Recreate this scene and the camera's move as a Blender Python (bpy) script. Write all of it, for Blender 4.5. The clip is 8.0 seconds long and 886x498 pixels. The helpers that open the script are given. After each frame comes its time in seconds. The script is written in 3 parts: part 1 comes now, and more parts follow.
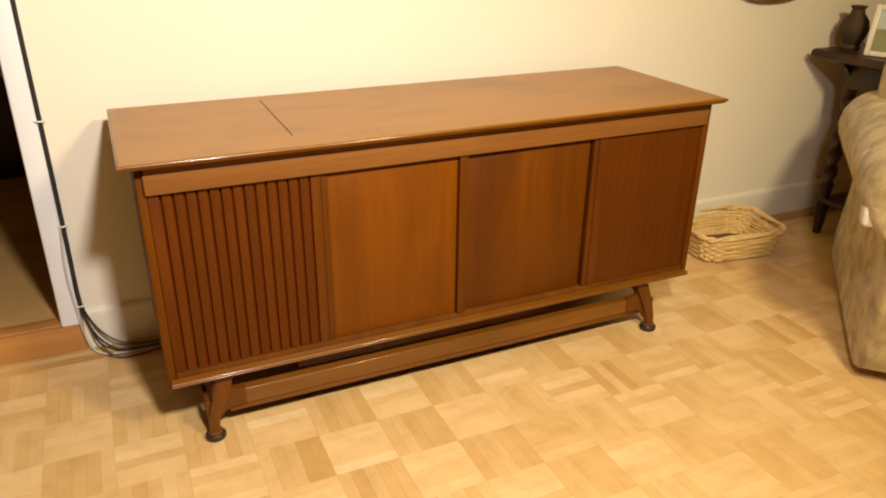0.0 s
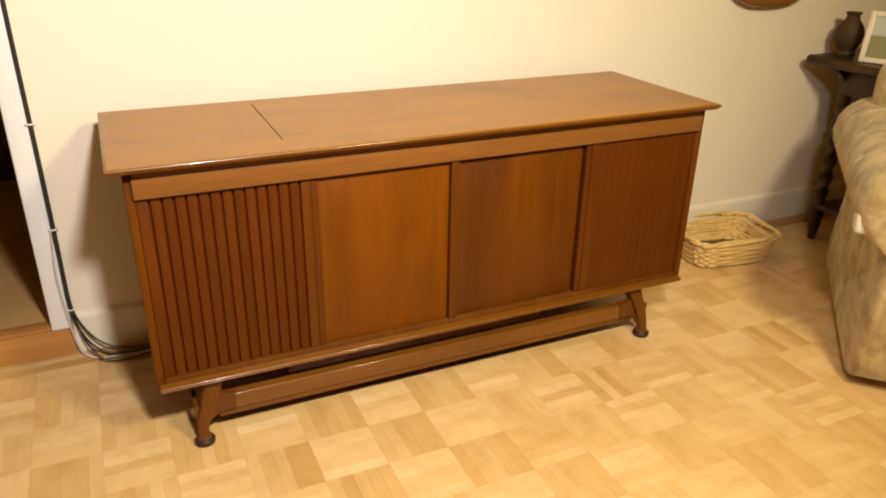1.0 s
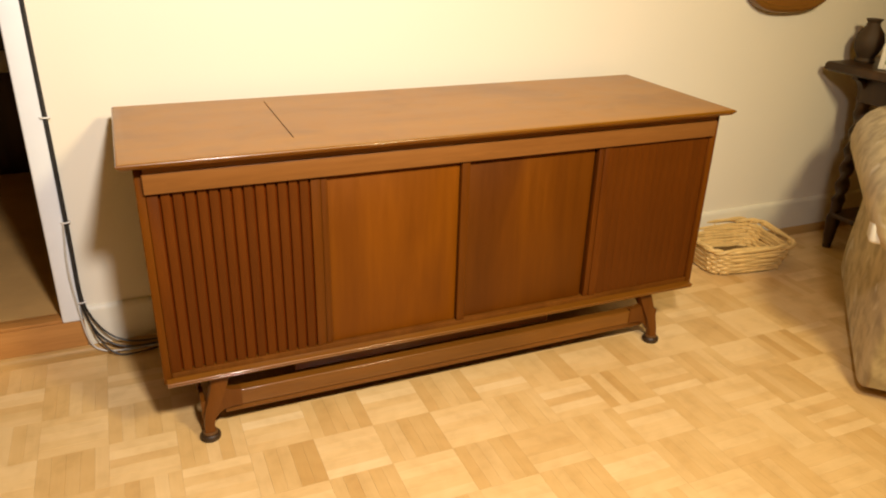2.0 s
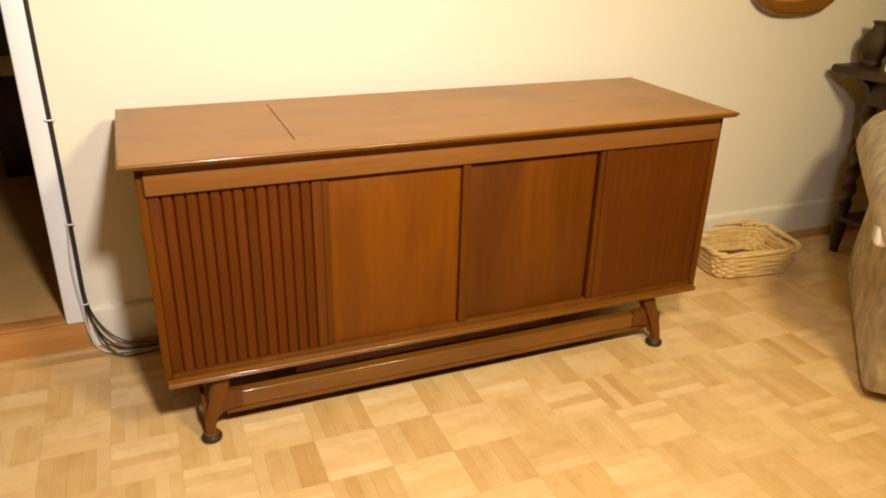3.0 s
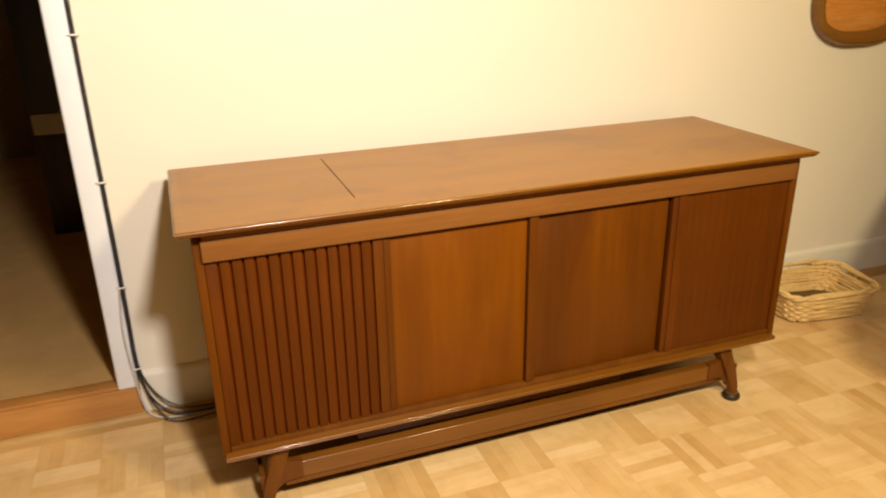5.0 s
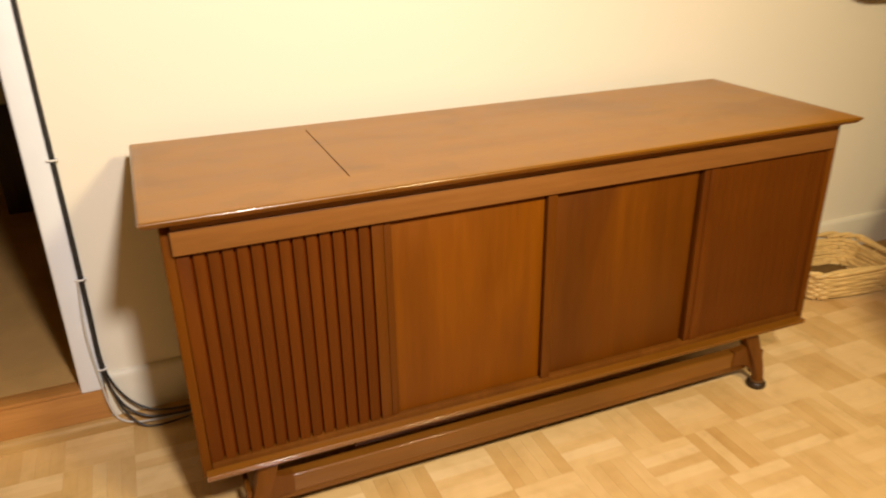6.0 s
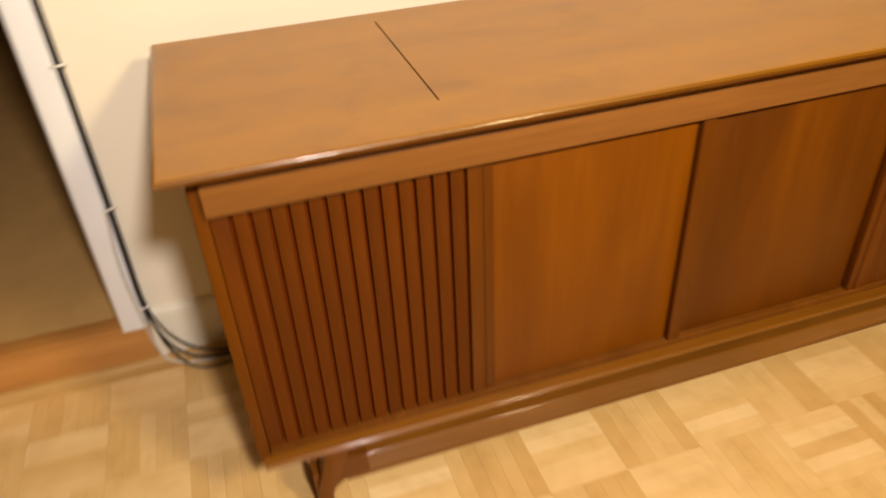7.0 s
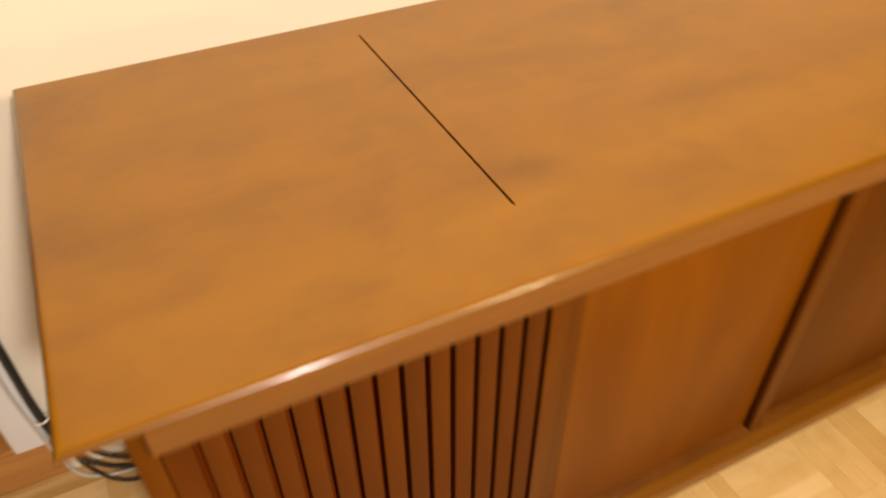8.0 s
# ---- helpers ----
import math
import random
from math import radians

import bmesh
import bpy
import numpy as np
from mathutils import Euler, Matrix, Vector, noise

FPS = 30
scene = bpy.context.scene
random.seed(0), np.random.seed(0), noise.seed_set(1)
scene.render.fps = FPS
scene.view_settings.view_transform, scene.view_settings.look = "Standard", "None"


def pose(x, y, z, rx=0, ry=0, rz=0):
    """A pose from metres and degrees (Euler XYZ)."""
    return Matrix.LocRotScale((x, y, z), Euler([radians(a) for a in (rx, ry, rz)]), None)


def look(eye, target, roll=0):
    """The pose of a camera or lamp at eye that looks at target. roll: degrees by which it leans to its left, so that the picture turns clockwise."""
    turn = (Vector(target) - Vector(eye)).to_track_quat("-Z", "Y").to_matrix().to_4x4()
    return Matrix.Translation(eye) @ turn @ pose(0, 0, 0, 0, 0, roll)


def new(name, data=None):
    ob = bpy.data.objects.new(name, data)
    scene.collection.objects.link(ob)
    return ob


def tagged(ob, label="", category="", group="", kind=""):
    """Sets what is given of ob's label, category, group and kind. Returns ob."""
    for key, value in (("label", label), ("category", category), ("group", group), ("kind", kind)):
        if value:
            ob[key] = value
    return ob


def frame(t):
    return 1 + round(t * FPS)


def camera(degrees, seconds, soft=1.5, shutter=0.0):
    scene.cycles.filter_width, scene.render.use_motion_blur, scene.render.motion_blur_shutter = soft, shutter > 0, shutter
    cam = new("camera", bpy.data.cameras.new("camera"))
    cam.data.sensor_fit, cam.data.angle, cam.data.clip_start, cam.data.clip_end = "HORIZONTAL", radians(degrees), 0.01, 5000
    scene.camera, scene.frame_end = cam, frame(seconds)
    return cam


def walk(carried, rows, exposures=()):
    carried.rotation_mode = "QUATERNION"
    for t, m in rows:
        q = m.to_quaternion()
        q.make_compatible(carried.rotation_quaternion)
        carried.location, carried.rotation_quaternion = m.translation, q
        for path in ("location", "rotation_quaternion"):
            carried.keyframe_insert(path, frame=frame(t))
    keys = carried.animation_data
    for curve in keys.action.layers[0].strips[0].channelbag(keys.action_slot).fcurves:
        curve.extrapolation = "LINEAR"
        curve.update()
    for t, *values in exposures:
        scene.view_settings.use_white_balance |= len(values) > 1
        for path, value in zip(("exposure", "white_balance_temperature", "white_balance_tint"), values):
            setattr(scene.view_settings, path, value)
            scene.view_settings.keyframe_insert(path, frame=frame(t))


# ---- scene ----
cam = camera(61.5, 8.0, soft=2.0, shutter=1.0)
PATH = [
    (0, (0.006, -1.541, 1.207), (0.763, 0.111, 0.372), 0.7),
    (0.5, (0.018, -1.544, 1.209), (0.777, 0.111, 0.38), 0.8),
    (1, (0.027, -1.541, 1.21), (0.788, 0.113, 0.382), 1.0),
    (2.5, (0.048, -1.547, 1.207), (0.76, 0.13, 0.382), 1.8),
    (3, (0.059, -1.552, 1.204), (0.764, 0.132, 0.387), 1.5),
    (3.5, (0.092, -1.55, 1.209), (0.742, 0.159, 0.398), 1.8),
    (4, (0.127, -1.558, 1.204), (0.718, 0.181, 0.412), 1.1),
    (4.5, (0.098, -1.507, 1.21), (0.634, 0.261, 0.443), 0.2),
    (4.7, (0.061, -1.471, 1.219), (0.633, 0.302, 0.494), -0.5),
    (5.8, (0.006, -1.264, 1.181), (0.719, 0.432, 0.397), -0.4),
    (6, (0.038, -1.2, 1.171), (0.724, 0.492, 0.356), -1.0),
    (6.3, (0.078, -1.084, 1.173), (0.717, 0.607, 0.317), 0.2),
    (6.5, (0.107, -1.024, 1.178), (0.679, 0.664, 0.271), -0.6),
    (6.8, (0.114, -0.909, 1.151), (0.592, 0.706, 0.072), -1.7),
    (7, (0.104, -0.815, 1.146), (0.567, 0.757, -0.001), -3.1),
    (7.2, (0.087, -0.688, 1.151), (0.668, 0.823, -0.022), -3.6),
    (7.5, (0.068, -0.53, 1.145), (0.706, 0.912, -0.086), -4.9),
    (7.8, (0.094, -0.407, 1.139), (0.731, 0.97, -0.164), -2.3),
    (8, (0.104, -0.338, 1.125), (0.754, 1.012, -0.2), -0.7),
]
# the camera's own white balance drifts warmer over the wooden top
EXPOSURES = [(0, 0.0, 6600, 11), (4.7, 0.0, 6600, 11), (5.8, -0.05, 6650, 12), (6.5, -0.09, 6750, 12), (7.0, -0.07, 6900, 13), (7.5, -0.10, 7100, 14), (8.0, -0.14, 7150, 14)]
walk(cam, [(t, look(eye, target, roll)) for t, eye, target, roll in PATH], EXPOSURES)

# ---- light: two wide spots of the living room ceiling lamp, warm white ----
world = bpy.data.worlds.new("world")
scene.world = world
world.use_nodes = True
world.node_tree.nodes["Background"].inputs[0].default_value = (0.9, 0.85, 0.75, 1)
world.node_tree.nodes["Background"].inputs[1].default_value = 0.0


def spot(at, target, watts, size, colour, cone):
    lamp = bpy.data.lights.new("ceiling_spot", "SPOT")
    lamp.energy, lamp.shadow_soft_size, lamp.color = watts, size, colour
    lamp.spot_size, lamp.spot_blend = radians(cone), 1.0
    ob = new("ceiling_spot", lamp)
    ob.matrix_world = look(at, target)
    return ob


spot((0.37, -1.62, 1.945), (0.05, 0.30, 0.40), 238, 0.09, (1.0, 0.915, 0.85), 119)
spot((1.19, -1.62, 1.945), (1.40, 0.40, 0.60), 153, 0.15, (1.0, 0.825, 0.47), 170)


# ---- materials ----
class Nodes:
    """A node material with a short way to add and join nodes."""

    def __init__(self, name):
        self.mat = bpy.data.materials.new(name)
        self.mat.use_nodes = True
        self.tree = self.mat.node_tree
        self.bsdf = self.tree.nodes["Principled BSDF"]

    def add(self, kind, operation=""):
        node = self.tree.nodes.new(kind)
        if operation:
            node.operation = operation
        return node

    def join(self, a, out, b, into):
        self.tree.links.new(a.outputs[out], b.inputs[into])

    def coords(self, scale, out="Object", rot=(0, 0, 0)):
        tc = self.add("ShaderNodeTexCoord")
        mp = self.add("ShaderNodeMapping")
        mp.inputs["Scale"].default_value = scale
        mp.inputs["Rotation"].default_value = rot
        self.join(tc, out, mp, "Vector")
        return mp

    def noise(self, vec, scale, detail=4, rough=0.55, distortion=0.0):
        n = self.add("ShaderNodeTexNoise")
        n.inputs["Scale"].default_value, n.inputs["Detail"].default_value = scale, detail
        n.inputs["Roughness"].default_value, n.inputs["Distortion"].default_value = rough, distortion
        if vec:
            self.join(vec, "Vector", n, "Vector")
        return n

    def ramp(self, src, out, stops):
        r = self.add("ShaderNodeValToRGB")
        el = r.color_ramp.elements
        el[0].position, el[0].color = stops[0][0], (*stops[0][1], 1)
        el[1].position, el[1].color = stops[-1][0], (*stops[-1][1], 1)
        for p, c in stops[1:-1]:
            e = el.new(p)
            e.color = (*c, 1)
        self.join(src, out, r, "Fac")
        return r

    def mix(self, a, b, fac, blend="MIX"):
        m = self.add("ShaderNodeMixRGB")
        m.blend_type = blend
        if isinstance(fac, tuple):
            self.join(fac[0], fac[1], m, "Fac")
        else:
            m.inputs["Fac"].default_value = fac
        for slot, v in (("Color1", a), ("Color2", b)):
            if isinstance(v, tuple) and len(v) == 3:
                m.inputs[slot].default_value = (*v, 1)
            else:
                self.join(v, 0, m, slot)
        return m

    def colour(self, node, out=0):
        self.tree.links.new(node.outputs[out], self.bsdf.inputs["Base Color"])

    def gloss(self, node, low, high, out=0):
        m = self.add("ShaderNodeMapRange")
        m.inputs["To Min"].default_value, m.inputs["To Max"].default_value = low, high
        self.join(node, out, m, "Value")
        self.join(m, 0, self.bsdf, "Roughness")

    def bump(self, node, strength, dist=0.002, out=0):
        b = self.add("ShaderNodeBump")
        b.inputs["Strength"].default_value, b.inputs["Distance"].default_value = strength, dist
        self.join(node, out, b, "Height")
        self.join(b, 0, self.bsdf, "Normal")


def wood(name, dark, mid, light, along="x", rough=(0.28, 0.42), grain=1.0, vary=0.0, contrast=0.55, spec=0.4, relief=0.04, swirl=0.8):
    """Lacquered wood with long grain along one axis."""
    n = Nodes(name)
    s = {"x": (1.2, 16, 16), "y": (16, 1.2, 16), "z": (16, 16, 1.2)}[along]
    big = {"x": (0.7, 5, 5), "y": (5, 0.7, 5), "z": (5, 5, 0.7)}[along]
    fine = n.noise(n.coords(s), 7 * grain, 6, 0.65, 0.4)
    broad = n.noise(n.coords(big), 2.2 * grain, 3, 0.5, swirl)
    col = n.ramp(broad, 0, [(0.28, dark), (0.52, mid), (0.75, light)])
    streak = n.ramp(fine, 0, [(0.30, (0.72, 0.66, 0.60)), (0.70, (1.10, 1.08, 1.06))])
    out = n.mix(col, streak, contrast, "MULTIPLY")
    if vary:
        info = n.add("ShaderNodeObjectInfo")
        tone = n.add("ShaderNodeMapRange")
        tone.inputs["To Min"].default_value, tone.inputs["To Max"].default_value = 1 - vary, 1 + vary
        n.join(info, "Random", tone, "Value")
        hs = n.add("ShaderNodeHueSaturation")
        n.join(tone, 0, hs, "Value")
        n.join(out, 0, hs, "Color")
        out = hs
    n.colour(out)
    n.gloss(fine, *rough)
    if relief:
        n.bump(fine, relief, 0.001)
    n.bsdf.inputs["Specular IOR Level"].default_value = spec
    return n.mat


def plaster(name, a, b, rough=0.75):
    n = Nodes(name)
    vec = n.coords((1, 1, 1))
    broad = n.noise(vec, 1.3, 3)
    n.colour(n.mix(a, b, (broad, 0)))
    fine = n.noise(vec, 160, 3)
    n.bump(fine, 0.10, 0.002)
    n.gloss(broad, rough - 0.06, rough + 0.06)
    return n.mat


def plain(name, colour, rough=0.5, vary=0.12, scale=30, bump=0.0):
    n = Nodes(name)
    tex = n.noise(n.coords((1, 1, 1)), scale, 4)
    lo = tuple(c * (1 - vary) for c in colour)
    hi = tuple(min(1, c * (1 + vary)) for c in colour)
    n.colour(n.mix(lo, hi, (tex, 0)))
    n.gloss(tex, rough * 0.88, min(1, rough * 1.12))
    if bump:
        n.bump(tex, bump, 0.002)
    return n.mat


def parquet_material():
    """Oak finger strips: every strip has a tone and grain of its own; UV runs along the strip, in metres."""
    n = Nodes("parquet_oak")
    info, geo = n.add("ShaderNodeObjectInfo"), n.add("ShaderNodeNewGeometry")
    both = n.add("ShaderNodeMath", operation="ADD")
    n.join(info, "Random", both, 0)
    n.join(geo, "Random Per Island", both, 1)
    rnd = n.add("ShaderNodeMath", operation="FRACT")
    n.join(both, 0, rnd, 0)
    uv = n.add("ShaderNodeUVMap")
    shift = n.add("ShaderNodeVectorMath", operation="MULTIPLY_ADD")
    n.join(rnd, 0, shift, 0)
    shift.inputs[1].default_value = (37.0, 91.0, 13.0)
    n.join(uv, 0, shift, 2)
    mp = n.add("ShaderNodeMapping")
    mp.inputs["Scale"].default_value = (5, 55, 1)
    n.join(shift, 0, mp, "Vector")
    grain = n.noise(mp, 2.2, 5, 0.6, 0.5)
    tone = n.ramp(rnd, 0, [(0.0, (0.62, 0.395, 0.155)), (0.10, (0.66, 0.435, 0.180)), (0.5, (0.69, 0.468, 0.205)), (0.85, (0.715, 0.494, 0.228)), (1.0, (0.745, 0.53, 0.26))])
    streak = n.ramp(grain, 0, [(0.3, (0.955, 0.945, 0.92)), (0.65, (1.02, 1.018, 1.015))])
    col = n.mix(tone, streak, 0.8, "MULTIPLY")
    # uneven glare of the floor, put into the oak colour as cloudy blotches
    glare_blotch = n.ramp(n.noise(n.coords((1, 1, 1)), 13, 3, 0.55, 0.3), 0, [(0.32, (0.86, 0.83, 0.78)), (0.50, (1.0, 1.0, 1.0)), (0.70, (1.05, 1.07, 1.12))])
    col = n.mix(col, glare_blotch, 0.75, "MULTIPLY")
    tint = n.add("ShaderNodeMixRGB")
    tint.blend_type = "MULTIPLY"
    tint.inputs["Fac"].default_value = 1.0
    n.join(col, 0, tint, "Color1")
    n.join(info, "Color", tint, "Color2")
    n.colour(tint)
    n.gloss(grain, 0.30, 0.48)
    n.bump(grain, 0.05, 0.001)
    return n.mat


def fabric_material():
    """Beige chenille upholstery with a faded floral pattern."""
    n = Nodes("sofa_chenille")
    vec = n.coords((1, 1, 1))
    a = n.noise(vec, 7, 4, 0.55, 0.3)
    b = n.noise(vec, 19, 3, 0.5, 0.2)
    base = n.ramp(a, 0, [(0.30, (0.36, 0.265, 0.115)), (0.44, (0.48, 0.37, 0.18)), (0.56, (0.55, 0.44, 0.23)), (0.70, (0.64, 0.53, 0.32))])
    spots = n.ramp(b, 0, [(0.36, (0.62, 0.57, 0.46)), (0.55, (1.0, 1.0, 1.0)), (0.8, (1.12, 1.08, 1.0))])
    body = n.mix(base, spots, 0.8, "MULTIPLY")
    c = n.noise(vec, 11, 2, 0.4, 0.6)
    petal = n.ramp(c, 0, [(0.63, (0.0, 0.0, 0.0)), (0.70, (0.6, 0.6, 0.6))])
    n.colour(n.mix(body, (0.74, 0.68, 0.54), (petal, 0)))
    weave = n.noise(vec, 420, 2)
    n.bump(weave, 0.35, 0.002)
    n.bsdf.inputs["Roughness"].default_value = 0.92
    n.bsdf.inputs["Sheen Weight"].default_value = 0.25
    return n.mat


def veneer_top():
    """Satin walnut veneer: long bands of figure, cloudy stains and fine pores, with worn, uneven gloss."""
    n = Nodes("walnut_top")
    bands = n.noise(n.coords((0.55, 5.5, 5.5)), 1.5, 4, 0.6, 0.5)
    cloud = n.noise(n.coords((0.8, 1.2, 1.0)), 5.0, 5, 0.62, 0.5)
    smear = n.noise(n.coords((1.0, 1.4, 1.0)), 14.0, 3, 0.55, 0.4)
    pores = n.noise(n.coords((3.0, 90, 90)), 6, 4, 0.7)
    col = n.ramp(bands, 0, [(0.26, (0.268, 0.103, 0.0012)), (0.46, (0.300, 0.120, 0.0014)), (0.60, (0.318, 0.130, 0.0016)), (0.78, (0.334, 0.140, 0.002))])
    stain = n.ramp(cloud, 0, [(0.30, (0.66, 0.60, 0.55)), (0.50, (1.0, 1.0, 1.0)), (0.72, (1.08, 1.07, 1.04))])
    out = n.mix(col, stain, 0.68, "MULTIPLY")
    patch = n.ramp(smear, 0, [(0.32, (0.82, 0.79, 0.76)), (0.55, (1.0, 1.0, 1.0)), (0.75, (1.06, 1.05, 1.03))])
    out = n.mix(out, patch, 0.60, "MULTIPLY")
    grain = n.ramp(pores, 0, [(0.34, (0.86, 0.82, 0.78)), (0.52, (1.0, 1.0, 1.0))])
    n.colour(n.mix(out, grain, 0.5, "MULTIPLY"))
    n.gloss(smear, 0.27, 0.40)
    n.bump(cloud, 0.02, 0.004)
    n.bsdf.inputs["Specular IOR Level"].default_value = 0.68
    return n.mat


M_TOP = veneer_top()
M_RAIL = wood("walnut_rail", (0.182, 0.071, 0.015), (0.217, 0.088, 0.020), (0.252, 0.105, 0.026), "x", (0.32, 0.44), 1.0, 0.0, 0.5, 0.18)
M_EDGE = wood("polished_edge", (0.15, 0.057, 0.002), (0.175, 0.068, 0.002), (0.20, 0.078, 0.003), "x", (0.26, 0.32), 1.0, 0.0, 0.3, 0.45)
M_LIP = wood("polished_lip", (0.15, 0.054, 0.004), (0.185, 0.068, 0.005), (0.22, 0.084, 0.007), "x", (0.30, 0.36), 1.0, 0.0, 0.5, 0.35)
M_BASERAIL = wood("polished_base_rail", (0.130, 0.048, 0.005), (0.165, 0.062, 0.007), (0.20, 0.076, 0.009), "x", (0.30, 0.38), 1.0, 0.0, 0.5, 0.2)
for m in (M_EDGE, M_LIP, M_BASERAIL):
    m.node_tree.nodes["Principled BSDF"].inputs["Coat Weight"].default_value = 0.5
    m.node_tree.nodes["Principled BSDF"].inputs["Coat Roughness"].default_value = 0.09
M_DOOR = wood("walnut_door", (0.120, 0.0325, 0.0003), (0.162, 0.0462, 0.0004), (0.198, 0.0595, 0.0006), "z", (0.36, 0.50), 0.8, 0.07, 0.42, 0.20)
# darker copy of the door walnut: light falloff on the right door in colour
M_DOOR_DIM = wood("walnut_door_dim", (0.082, 0.0216, 0.0003), (0.112, 0.0306, 0.0004), (0.142, 0.0408, 0.0005), "z", (0.36, 0.50), 0.8, 0.0, 0.42, 0.20)
M_SLAT = wood("walnut_slat", (0.074, 0.0175, 0.0004), (0.100, 0.0250, 0.0006), (0.128, 0.0340, 0.0009), "z", (0.46, 0.60), 1.0, 0.10, 0.5, 0.13)
M_PLANK = wood("walnut_slat_flat", (0.074, 0.0180, 0.0005), (0.100, 0.0252, 0.0006), (0.122, 0.0318, 0.0007), "z", (0.36, 0.50), 1.0, 0.06, 0.5, 0.20)
M_SIDE = wood("walnut_side", (0.088, 0.024, 0.0007), (0.118, 0.034, 0.0009), (0.150, 0.046, 0.0013), "z", (0.40, 0.55), 1.0, 0.0, 0.5, 0.12)
M_LEG = wood("walnut_leg", (0.096, 0.030, 0.003), (0.128, 0.041, 0.004), (0.158, 0.053, 0.006), "z", (0.32, 0.46), 1.0, 0.0, 0.5, 0.25)
M_DARKWOOD = wood("dark_oak", (0.026, 0.012, 0.004), (0.046, 0.022, 0.007), (0.075, 0.036, 0.012), "z", (0.3, 0.5))
M_INSIDE = plain("dark_interior", (0.022, 0.010, 0.006), 0.8)
M_CLOTH = plain("grille_board", (0.13, 0.022, 0.0008), 0.95)
M_CLOTH.node_tree.nodes["Principled BSDF"].inputs["Specular IOR Level"].default_value = 0.05
# shade on the down-turned lower rail, put into a darker wood colour
M_RAIL_SHADE = wood("shaded_rail_foot", (0.12, 0.040, 0.003), (0.155, 0.054, 0.004), (0.19, 0.068, 0.006), "x", (0.35, 0.5))
M_GLIDE = plain("foot_glide_rubber", (0.030, 0.014, 0.004), 0.5)
M_BRASS = plain("foot_ring", (0.12, 0.055, 0.018), 0.35)
M_WALL = plaster("cream_wall_paint", (0.79, 0.730, 0.60), (0.82, 0.760, 0.63))
# surfaces out of view: colours picked to warm the bounce light in shadows
M_CEIL = plaster("ceiling_bounce_tint", (0.66, 0.47, 0.08), (0.70, 0.51, 0.10))
M_BOUNCE_WALL = wood("unseen_wall_bounce", (0.30, 0.15, 0.022), (0.37, 0.19, 0.03), (0.44, 0.23, 0.04), "z", (0.4, 0.6))
M_TRIM = plain("white_trim_gloss", (0.78, 0.81, 0.84), 0.35, 0.05, 14)
M_BASE = plain("baseboard_paint", (0.76, 0.72, 0.60), 0.4, 0.06, 14)
M_STEP = wood("step_oak", (0.40, 0.18, 0.045), (0.47, 0.22, 0.06), (0.54, 0.265, 0.08), "x", (0.3, 0.45))
M_SHOE = wood("shoe_oak", (0.42, 0.25, 0.08), (0.50, 0.31, 0.11), (0.56, 0.36, 0.14), "x", (0.35, 0.5))
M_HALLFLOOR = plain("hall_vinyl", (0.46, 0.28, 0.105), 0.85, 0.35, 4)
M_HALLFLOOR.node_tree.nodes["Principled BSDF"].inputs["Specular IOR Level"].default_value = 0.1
# low wall colour that keeps the lampless hall dark
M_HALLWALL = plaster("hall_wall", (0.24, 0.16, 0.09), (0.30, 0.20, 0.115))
M_PARQUET = parquet_material()
M_SUB = plain("parquet_joint", (0.52, 0.34, 0.14), 0.8)
M_FABRIC = fabric_material()
M_HIGHLIGHT = plain("white_highlight", (0.78, 0.75, 0.66), 0.9, 0.08, 60, 0.3)
M_CABLE = plain("black_cable", (0.018, 0.016, 0.014), 0.45)
M_WIRE = plain("grey_wire", (0.55, 0.52, 0.46), 0.45)
M_TIE = plain("white_clip", (0.82, 0.80, 0.76), 0.4)
M_WICKER = plain("wicker", (0.70, 0.49, 0.20), 0.5, 0.30, 38, 0.3)
# wicker darkened for the shade inside the basket
M_WICKER_SHADE = plain("wicker_bottom_shade", (0.13, 0.075, 0.022), 0.7, 0.3, 45, 0.3)
M_PLATE_RIM = wood("plaque_rim", (0.17, 0.072, 0.012), (0.22, 0.098, 0.016), (0.27, 0.125, 0.022), "x", (0.25, 0.4))
M_PLATE_IN = wood("plaque_centre", (0.50, 0.19, 0.035), (0.60, 0.25, 0.05), (0.68, 0.31, 0.07), "x", (0.2, 0.35))
M_FRAME = plain("silver_white_frame", (0.78, 0.75, 0.68), 0.3, 0.08)
M_PHOTO_SKY = plain("photo_sky", (0.50, 0.58, 0.58), 0.25, 0.06, 12)
M_PHOTO_LAND = plain("photo_land", (0.28, 0.30, 0.17), 0.25, 0.2, 40)
M_PHOTO_DARK = plain("photo_dark", (0.07, 0.08, 0.08), 0.25)
M_VASE = plain("dark_glaze", (0.05, 0.028, 0.012), 0.7)
M_BLACK = plain("black_lacquer", (0.010, 0.008, 0.009), 0.4)
M_PALE = plain("pale_painted_board", (0.50, 0.46, 0.34), 0.5)


# ---- mesh helpers ----
def box(bm, x0, x1, y0, y1, z0, z1):
    v = [bm.verts.new((x, y, z)) for z in (z0, z1) for y in (y0, y1) for x in (x0, x1)]
    for f in ((0, 2, 3, 1), (4, 5, 7, 6), (0, 1, 5, 4), (2, 6, 7, 3), (0, 4, 6, 2), (1, 3, 7, 5)):
        bm.faces.new([v[i] for i in f])
    return v


def soft_box(bm, x0, x1, y0, y1, z0, z1, r=0.002, seg=2):
    v = box(bm, x0, x1, y0, y1, z0, z1)
    edges = list({e for a in v for e in a.link_edges})
    bmesh.ops.bevel(bm, geom=edges, offset=r, segments=seg, affect="EDGES", profile=0.5)


